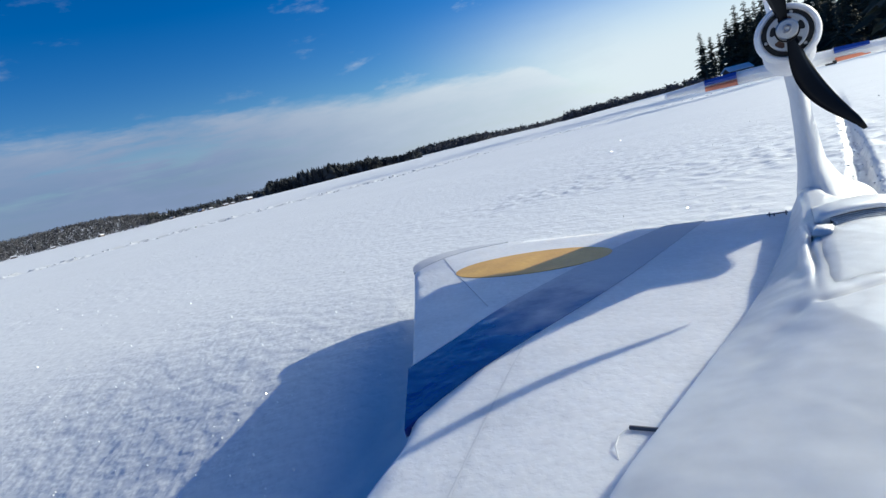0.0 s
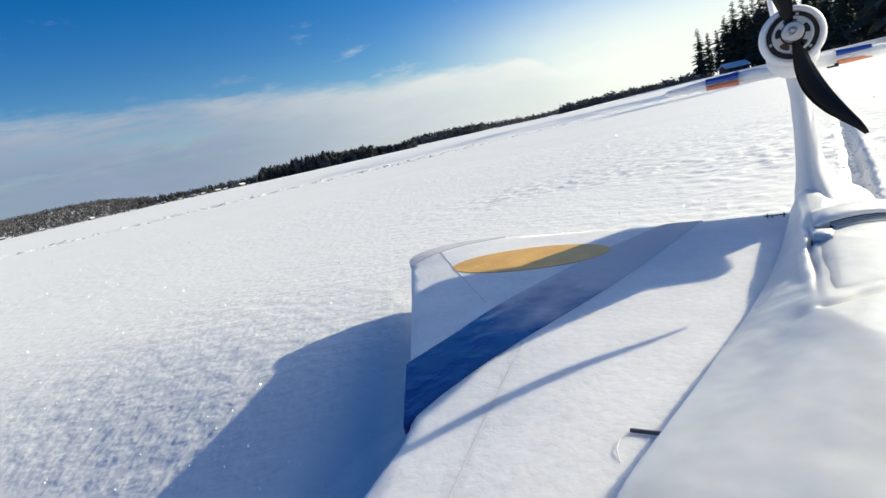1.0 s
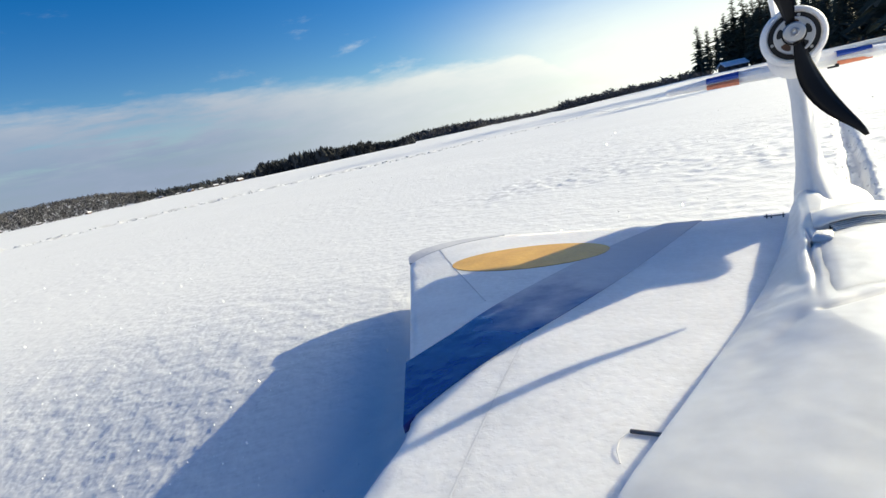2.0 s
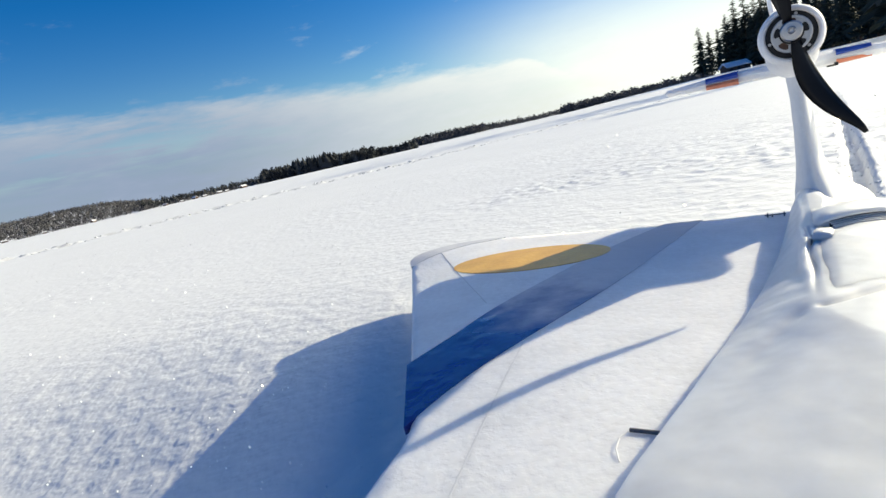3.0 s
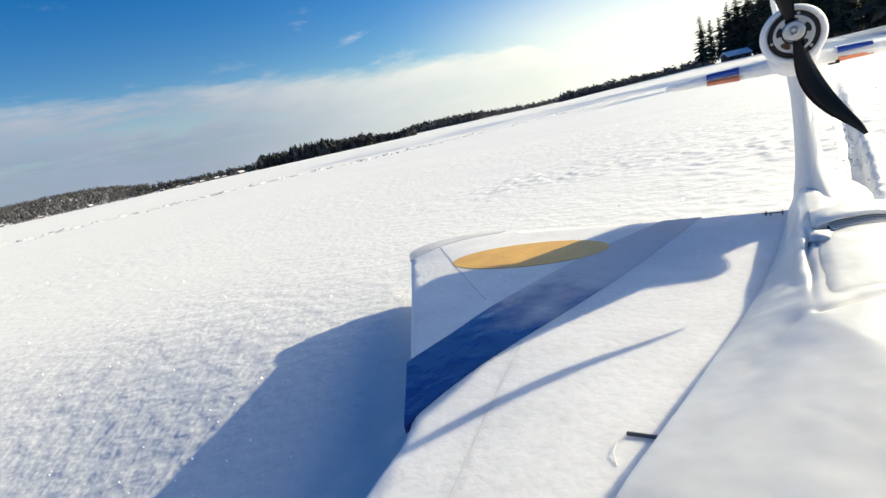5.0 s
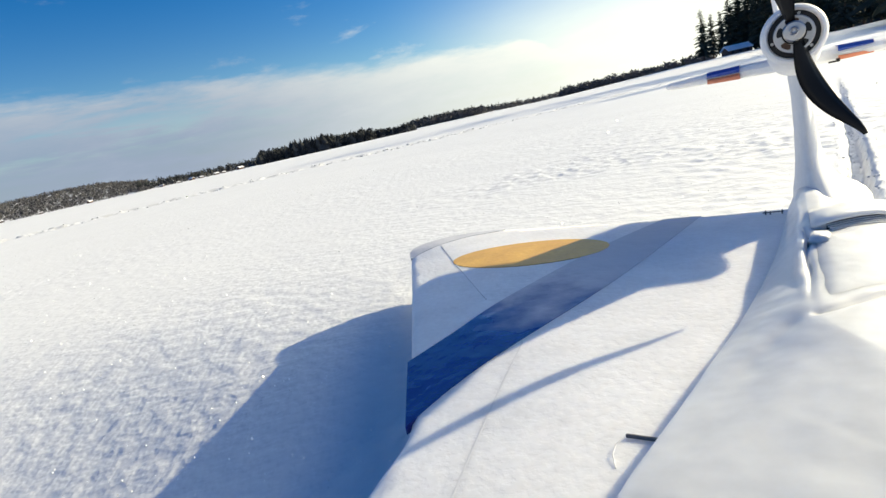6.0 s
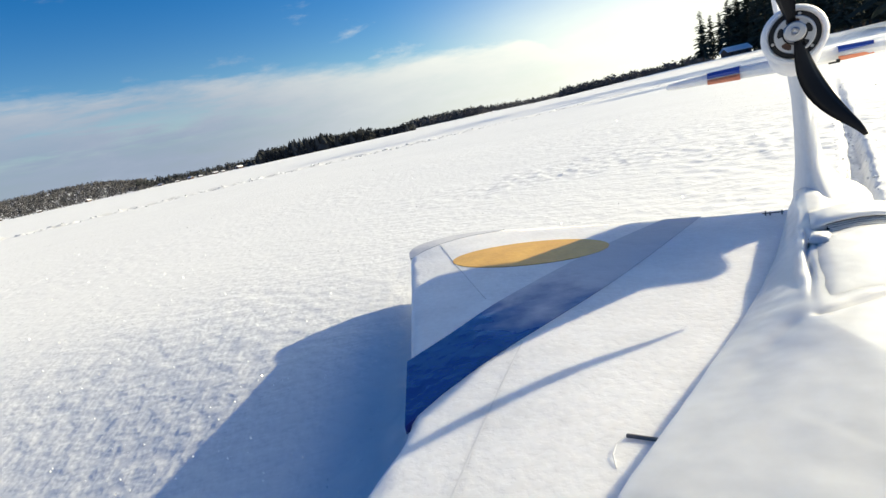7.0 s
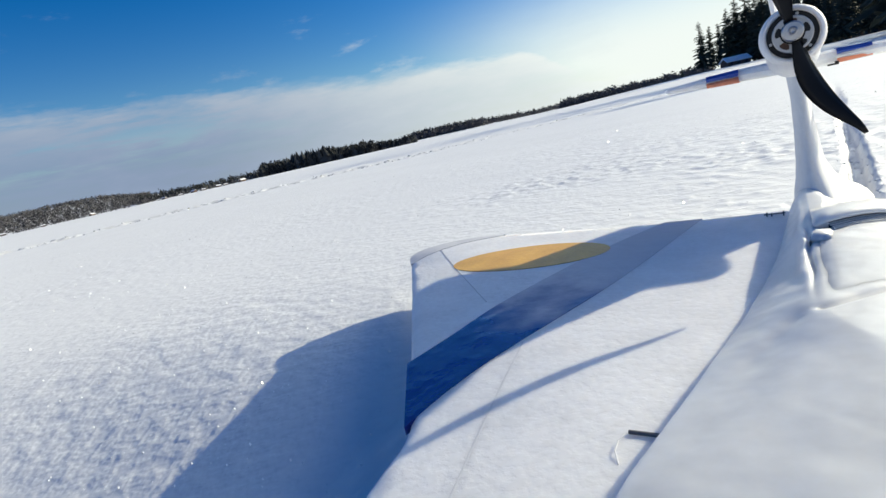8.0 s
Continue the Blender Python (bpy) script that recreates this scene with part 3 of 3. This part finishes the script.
for i in range(3):
    bm = bmesh.new()
    a0 = radians(75 + 120 * i)
    lathe(bm, [(0.005, 0.0013), (0.0025, 0.0013), (0.0021, 0.0010), (0.0021, 0.0001)], (POD[0] + 0.0158 * math.cos(a0), POD[1], POD[2] + 0.0158 * math.sin(a0)), 10)
    part("bolt", bm, METAL, pod)
bm = bmesh.new()
lathe(bm, [(-0.002, 0.0072), (-0.0148, 0.0076), (-0.016, 0.0067), (-0.0162, 0.0034), (-0.019, 0.0034), (-0.0195, 0.0026), (-0.0180, 0.0012), (-0.0178, 0.0001)], (POD[0], POD[1], POD[2] + 0.002))
part("prop_nut", bm, METAL, pod, "aluminium prop nut")


def blade(angle):
    """A curved scimitar blade with twist, root at the hub."""
    rings = []
    for i in range(17):
        t = i / 16
        r = 0.006 + 0.092 * t
        chord = 0.008 + 0.0125 * math.sin(math.pi * min(1, t * 1.05)) ** 1.1 * (1 - 0.45 * t)
        chord = max(chord * (1 - 0.6 * t ** 9), 0.003)
        sweep = 0.011 * t * t - 0.0065 * math.sin(math.pi * min(1, t * 1.1))
        tw = radians(40 - 28 * t)
        th = 0.0022 * (1 - 0.75 * t)
        ring = []
        for u, v in ((-0.5, 0), (-0.2, 0.5), (0.2, 0.5), (0.5, 0), (0.2, -0.5), (-0.2, -0.5)):
            cu, cv = u * chord, v * th
            ring.append((r, cu * math.sin(tw) + cv * math.cos(tw), sweep + cu * math.cos(tw) - cv * math.sin(tw)))
        rings.append(ring)
    bm = bmesh.new()
    loft(bm, rings)
    bmesh.ops.transform(bm, matrix=Matrix.Translation((POD[0], POD[1] - 0.007, POD[2] + 0.003)) @ Matrix.Rotation(radians(-angle), 4, "Y"), verts=bm.verts)
    return bm


bm = bmesh.new()
lathe(bm, [(-0.003, 0.0085), (-0.0105, 0.0085), (-0.011, 0.0075), (-0.003, 0.0074)], (POD[0], POD[1], POD[2] + 0.001))
prop = part("propeller", bm, BLACK, plane, "black two-bladed plastic propeller at rest")
for ang in (289, 109):
    part("blade", blade(ang), BLACK, prop, smooth=True)

# tail
TAIL = Matrix.Translation((-0.012, 0, 0.153)) @ Matrix.Scale(0.845, 4) @ Matrix.Translation((0.012, 0, -0.153))


def tail_part(name, bm, *rest):
    bmesh.ops.transform(bm, matrix=TAIL, verts=bm.verts)
    return part(name, bm, *rest)


bm = bmesh.new()
rings = []
for x, y0, y1, th, z in ((-0.166, 0.925, 0.955, 0.004, 0.1345), (-0.160, 0.910, 0.972, 0.010, 0.1352), (-0.105, 0.893, 0.980, 0.0150, 0.1362), (-0.05, 0.880, 0.985, 0.018, 0.1362), (0.0, 0.874, 0.988, 0.019, 0.135), (0.05, 0.880, 0.985, 0.018, 0.134), (0.105, 0.893, 0.980, 0.0150, 0.133), (0.160, 0.910, 0.972, 0.010, 0.132), (0.166, 0.925, 0.955, 0.004, 0.132)):
    c = y1 - y0
    prof = ((0, 0.0), (0.03, 0.34), (0.12, 0.5), (0.5, 0.45), (1.0, 0.08), (1.0, -0.08), (0.5, -0.45), (0.12, -0.5), (0.03, -0.34))
    rings.append([(x, y0 + u * c, z + v * th) for u, v in prof])
loft(bm, rings)
stab = tail_part("tailplane", bm, FOAM, plane, "white foam tailplane with blue and red bands")
bm = bmesh.new()
box(bm, 0.038, 0.050, 0.872, 0.878, 0.1240, 0.1262, 0.0006)
box(bm, 0.046, 0.050, 0.870, 0.880, 0.1240, 0.1285, 0.0006)
tail_part("control_horn", bm, DARK, stab, "small black control horn")
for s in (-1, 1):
    for mat, lo, hi, word in ((LIFTED_BLUE, 0.0003, 0.0092, "blue film band"), (RED, -0.0092, -0.0002, "red film band")):
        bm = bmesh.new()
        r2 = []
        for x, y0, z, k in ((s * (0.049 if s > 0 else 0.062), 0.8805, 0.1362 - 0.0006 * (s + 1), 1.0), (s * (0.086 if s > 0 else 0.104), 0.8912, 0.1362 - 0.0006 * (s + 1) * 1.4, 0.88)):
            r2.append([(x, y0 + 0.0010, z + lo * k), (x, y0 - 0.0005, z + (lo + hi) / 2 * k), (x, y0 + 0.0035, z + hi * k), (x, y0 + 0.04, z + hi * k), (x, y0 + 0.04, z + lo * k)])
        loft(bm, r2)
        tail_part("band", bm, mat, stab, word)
bm = bmesh.new()
rings = []
for z, y0, y1, x, th in ((0.0, 0.84, 1.07, 0.024, 0.009), (0.05, 0.85, 1.08, 0.018, 0.010), (0.13, 0.87, 1.085, 0.001, 0.012), (0.19, 0.885, 1.08, -0.011, 0.011), (0.250, 0.900, 1.07, -0.018, 0.010), (0.285, 0.92, 1.06, -0.0225, 0.008), (0.298, 0.95, 1.04, -0.024, 0.005)):
    rings.append([(x + v * th, y0 + u * (y1 - y0), z) for u, v in ((0, 0), (0.05, 0.4), (0.3, 0.5), (1, 0.1), (1, -0.1), (0.3, -0.5), (0.05, -0.4))])
loft(bm, rings)
tail_part("fin", bm, FOAM, plane, "white foam tail fin")

# small fittings
bm = bmesh.new()
box(bm, -0.080, -0.060, 0.2120, 0.2136, -0.001, 0.0015, 0.0005)
clip = part("clip", bm, CLIP, plane, "dark grey plastic wing clip")
bm = bmesh.new()
tube(bm, [(-0.080, 0.211, 0.0012), (-0.0825, 0.205, 0.0012), (-0.082, 0.197, 0.0010), (-0.079, 0.190, 0.0)], 0.00028, 6)
part("wire_loop", bm, TAPE, clip)
bm = bmesh.new()
tube(bm, [(-0.036, 0.603, 0.0016), (-0.018, 0.604, 0.0018)], 0.0006, 6)
linkage = part("linkage_rod", bm, CLIP, plane, "thin grey linkage rod on the trailing edge")
for x in (-0.034, -0.030, -0.020):
    bm = bmesh.new()
    box(bm, x, x + 0.0012, 0.600, 0.606, -0.0005, 0.0036 if x < -0.033 or x > -0.025 else 0.0022, 0.0003)
    part("control_horn", bm, CLIP, linkage)


# ---- trees on the near shore ----
def spruce(height, seed):
    """A spruce: tapered trunk and drooping whorls of ragged boughs."""
    r = random.Random(seed)
    tree = tagged(new("spruce_tree"), "tall dark green spruce tree on the snowy shore", "tree", "spruce trees on the shore", "")
    bm = bmesh.new()
    loft(bm, [[(0.018 * height * (1 - 0.93 * t) * math.cos(q), 0.018 * height * (1 - 0.93 * t) * math.sin(q), height * t * 0.97 - 0.15) for q in np.linspace(0, 2 * math.pi, 7, endpoint=False)] for t in (0, 0.25, 0.5, 0.75, 1)])
    part("trunk", bm, BARK, tree)
    verts, faces = [], []
    z, start = height * r.uniform(0.06, 0.12), height * 0.08
    while z < height * 0.985:
        t = z / height
        reach = height * 0.225 * (1 - t) ** 0.75 * r.uniform(0.75, 1.15) + 0.12
        for k in range(r.randint(4, 8)):
            q = r.uniform(0, 2 * math.pi)
            d = Vector((math.cos(q), math.sin(q), 0))
            n = Vector((-d.y, d.x, 0))
            length = reach * r.uniform(0.3, 1.25)
            droop = length * r.uniform(0.12, 0.5) - length * 0.35 * t
            wide = length * r.uniform(0.14, 0.32)
            steps = 4
            prev = None
            for i in range(steps + 1):
                u = i / steps
                p = d * length * u + Vector((0, 0, z - droop * u * u + 0.1 * length * math.sin(u * 3)))
                half = wide * (1 - u) ** 0.7 * (0.55 + 0.45 * (i % 2)) + 0.03
                hang = Vector((0, 0, -half * r.uniform(0.4, 1.2)))
                ids = len(verts)
                verts += [p - n * half + hang * 0.8, p + Vector((0, 0, 0.03)), p + n * half + hang * 0.8]
                if prev is not None:
                    faces += [(prev, prev + 1, ids + 1, ids), (prev + 1, prev + 2, ids + 2, ids + 1)]
                prev = ids
        z += height * r.uniform(0.011, 0.024)
    raw("crown", [tuple(v) for v in verts], faces, NEEDLES, tree)
    return tree


def at(turn_deg, dist):
    q = radians(turn_deg)
    x, y = dist * math.sin(q), dist * math.cos(q)
    return x, y


kinds = [spruce(h, 20 + i) for i, h in enumerate((10.0, 11.0, 9.0, 12.0))]
spots = [(28.4, 102, 0), (29.9, 106, 2), (30.6, 103, 1), (26.6, 165, 2)]
rt = random.Random(3)
for i in range(46):
    a2 = 31.2 + i * 0.62
    spots.append((a2 + rt.uniform(-0.3, 0.3), rt.uniform(98, 118) - min(25, max(0, (a2 - 36) * 2)), rt.randrange(4)))
for i in range(12):
    spots.append((30.9 + i * 0.33 + rt.uniform(-0.15, 0.15), rt.uniform(101, 116), rt.randrange(4)))
for i in range(16):
    spots.append((32.6 + i * 0.45 + rt.uniform(-0.2, 0.2), rt.uniform(108, 126), rt.choice((0, 1, 3, 3))))
spots += [(29.2, 112, 2), (33.4, 100, 3)]
# taller trees nearer by, whose long shadows reach across the ice
near_trees = [(42.6, 64, 3), (44.6, 58, 1), (46.2, 66, 0), (48.0, 60, 3), (49.6, 67, 1), (51.5, 59, 3), (53.2, 65, 2), (55.4, 61, 0), (57.5, 66, 3), (59.6, 63, 1)]
spots[4:4] = near_trees
for i, (q, d, k) in enumerate(spots):
    x, y = at(q, d)
    m = Matrix.Translation((x, y, float(snow_height(np.array([x]), np.array([y]))[0]) - 0.05)) @ Matrix.Rotation(rt.uniform(0, 6.28), 4, "Z") @ Matrix.Scale(rt.uniform(0.8, 1.12) * (1.75 if 4 <= i < 4 + len(near_trees) else 1.0), 4)
    if i < 3 or i == len(spots) - 1:
        kinds[k].matrix_world = m
    else:
        copy_thing(kinds[k], m @ Matrix.Scale(0.45, 4) if i == 3 else m)


# ---- far woods, one mass each ----
def woods(name, mat, label, bands, seed, spiky):
    r = np.random.RandomState(seed)
    verts, faces = [], []
    for a0, a1, d0, d1, h0, h1, count in bands:
        for _ in range(count):
            q, d = radians(r.uniform(a0, a1) - 0.9), r.uniform(d0, d1)
            x, y = d * math.sin(q), d * math.cos(q)
            z = float(snow_height(np.array([x]), np.array([y]))[0]) - 0.5
            h = h0 + (h1 - h0) * r.uniform(0, 1) ** 2.2
            w = h * (r.uniform(0.2, 0.38) if spiky else r.uniform(0.26, 0.46))
            pointed = spiky and (r.uniform(0, 1) < 0.25 or h > 17)
            if not pointed:
                # an open crown of twig clumps
                for _ in range(26 if spiky else 15):
                    c = r.normal(0, 1, 3)
                    c /= max(1e-6, np.linalg.norm(c)) / r.uniform(0.3, 1) ** 0.5
                    centre = np.array([x, y, z + h * 0.52]) + c * np.array([w, w, h * 0.44])
                    base = len(verts)
                    verts += [tuple(v) for v in centre + r.normal(0, 1, (3, 3)) * h * (0.085 if spiky else 0.105)]
                    faces.append((base, base + 1, base + 2))
                continue
            n = 5
            turn0 = r.uniform(0, 6)
            levels = ((0, 0.35), (0.12, 1.0), (0.42, 0.62), (0.40, 0.8), (0.72, 0.32), (1.0, 0.02))
            base = len(verts)
            for u, k in levels:
                for j in range(n):
                    s = w * k * r.uniform(0.35, 1.5)
                    verts.append((x + s * math.cos(turn0 + j * 6.283 / n), y + s * math.sin(turn0 + j * 6.283 / n), z + h * (u + r.uniform(-0.04, 0.04))))
            for i in range(len(levels) - 1):
                for j in range(n):
                    p, q2 = base + i * n + j, base + i * n + (j + 1) % n
                    faces.append((p, q2, q2 + n, p + n))
    ob = raw(name, verts, faces, mat, smooth=False)
    return tagged(ob, label, "woods", kind="stuff")


woods("spruce_woods", WOODS, "dark spruce woods along the far snowy shore", [(-15.6, -9, 640, 700, 9, 17, 520), (-12.5, -8, 640, 700, 12, 21, 260), (-15.7, -15.2, 640, 646, 15, 17, 5), (-9, -4, 640, 700, 9, 17, 420), (-4, 0.5, 660, 700, 8, 13, 260), (-27, -15.6, 690, 760, 7, 11, 330), (-60, -26, 700, 960, 3, 7, 1900), (0.5, 7, 800, 900, 9, 16, 260), (7, 12, 860, 940, 6, 12, 200), (12, 18, 860, 980, 5, 9, 90), (16.5, 27, 350, 400, 4, 7.5, 150), (36, 75, 190, 260, 12, 20, 700), (75, 300, 640, 900, 12, 20, 1200)], 7, True)
woods("birch_woods", FROST, "frosted leafless woods along the far snowy shore", [(-60, -26, 670, 960, 3, 7, 9500), (-27, 0, 640, 690, 3, 6, 260), (0, 8, 780, 880, 7, 14, 900), (8, 18, 780, 900, 4, 9, 600), (16, 30, 330, 360, 4, 7.5, 1000)], 9, False)


# ---- houses on the shore ----
def house(wide, deep, high):
    ob = tagged(new("shore_house"), "low dark timber house with a snow-covered roof", "house", "houses on the shore")
    bm = bmesh.new()
    box(bm, -wide / 2, wide / 2, -deep / 2, deep / 2, -0.5, high, 0.03)
    part("wall", bm, TIMBER, ob)
    bm = bmesh.new()
    e, rz = 0.6, high + deep * 0.28
    loft(bm, [[(x, -deep / 2 - e, high - 0.25), (x, 0, rz), (x, deep / 2 + e, high - 0.25), (x, deep / 2 + e, high + 0.15), (x, 0, rz + 0.45), (x, -deep / 2 - e, high + 0.15)] for x in (-wide / 2 - e, wide / 2 + e)])
    part("roof", bm, ROOF_SNOW, ob, "snow-covered gable roof")
    bm = bmesh.new()
    loft(bm, [[(x, -deep / 2, high - 0.3), (x, 0, rz - 0.1), (x, deep / 2, high - 0.3)] for x in (-wide / 2 + 0.02, wide / 2 - 0.02)])
    part("gable", bm, TIMBER, ob)
    for i in range(3):
        bm = bmesh.new()
        x = -wide / 2 + wide * (i + 0.5) / 3
        box(bm, x - 0.6, x + 0.6, -deep / 2 - 0.05, -deep / 2 + 0.05, 0.9, 2.1)
        part("window", bm, GLASS, ob)
    return ob


h1 = house(11, 7, 2.6)
x, y = at(31.0, 97)
h1.matrix_world = Matrix.Translation((x, y, 0.72)) @ Matrix.Rotation(radians(-2), 4, "Z") @ Matrix.Scale(0.31, 4)
for q, d, s in ((-25.9, 648, 1.3), (-24.4, 634, 1.0), (-23.2, 638, 1.7), (-22.3, 626, 1.2), (-20.9, 634, 1.5), (-20.2, 624, 1.1), (-18.6, 628, 2.0), (-31.9, 640, 1.5), (-35.6, 650, 1.2), (-38.4, 655, 1.4)):
    x, y = at(q, d)
    copy_thing(h1, Matrix.Translation((x, y, 0.5)) @ Matrix.Rotation(radians(-q + 55 * math.sin(q * 9)), 4, "Z") @ Matrix.Scale(s, 4))


# ---- loose snow: a line of old footprints and glinting crystals ----
def crumbs(name, spots, label, category, mat):
    """Small angular lumps: (x, y, z, size, tilt seed)."""
    r = np.random.RandomState(17)
    verts, faces = [], []
    for x, y, z, size in spots:
        b = len(verts)
        q = r.uniform(0, 6.28)
        k = r.uniform(0.6, 1.3, 6)
        ring = [(x + size * k[i] * math.cos(q + i * 1.2566), y + size * k[i] * math.sin(q + i * 1.2566), z + size * r.uniform(-0.2, 0.25)) for i in range(5)]
        verts += ring + [(x, y, z + size * 0.55 * k[5]), (x, y, z - size * 0.6)]
        for i in range(5):
            j = (i + 1) % 5
            faces += [(b + i, b + j, b + 5), (b + j, b + i, b + 6)]
    return tagged(raw(name, verts, faces, mat), label, category, kind="stuff")


rs = np.random.RandomState(23)
spots2 = []
for k in range(-26, 40):
    w, side = k * 0.31, 0.13 if k % 2 else -0.13
    cx, cy = w * 0.894 - side * 0.447, 10.3 + w * 0.447 + side * 0.894
    for _ in range(rs.randint(3, 15) if w < 2 else rs.randint(1, 5)):
        spots2.append((cx + rs.normal(0, 0.13), cy + rs.normal(0, 0.10), rs.uniform(0.008, 0.034)))
for _ in range(420):
    v = rs.uniform(0.75, 3.6)
    u = 0.090 + 0.054 * (v - 0.955) + rs.normal(0, 0.013)
    spots2.append((u * COS_T + v * SIN_T, v * COS_T - u * SIN_T, rs.uniform(0.001, 0.0042)))
px, py = np.array([p[0] for p in spots2]), np.array([p[1] for p in spots2])
pz = snow_height(px, py)
crumbs("footprint_crumbs", [(a1, b1, c1, d1[2]) for a1, b1, c1, d1 in zip(px, py, pz, spots2)], "line of old footprints with broken snow crust", "footprints", SNOW)

ICE = material("ice_crystal", (0.82, 0.83, 0.85), 0.16, vary=0.02, spec=0.9)
verts, faces = [], []
count = 2600
rad = 0.35 * np.exp(rs.uniform(0, 2.6, count))
ang2 = rs.uniform(-0.8, 0.8, count)
gx, gy = rad * np.sin(ang2), rad * np.cos(ang2)
gz = snow_height(gx, gy) + 0.0012
for i, (x, y, z, d) in enumerate(zip(gx, gy, gz, rad)):
    # most lie flat, some are turned midway between sun and camera to glint
    n = Vector((rs.normal(0, 0.22), rs.normal(0, 0.22), 1)) if i % 4 else Vector((0.68 + rs.normal(0, 0.2), -0.45 + rs.normal(0, 0.2), 0.59))
    e = n.to_track_quat("Z", "Y").to_matrix()
    h = (0.0006 if i % 4 else 0.0011) * (0.5 + d * 0.6) * (1.8 if rs.uniform(0, 1) < 0.12 else 1.0)
    b = len(verts)
    verts += [tuple(Vector((x, y, z)) + e @ Vector((u * h, v * h, 0))) for u, v in ((-1, -0.6), (0.2, -1), (1, 0.3), (-0.3, 1))]
    faces.append((b, b + 1, b + 2, b + 3))
tagged(raw("ice_crystals", verts, faces, ICE), "loose ice crystals glinting on the snow crust", "ice crystals", kind="stuff")
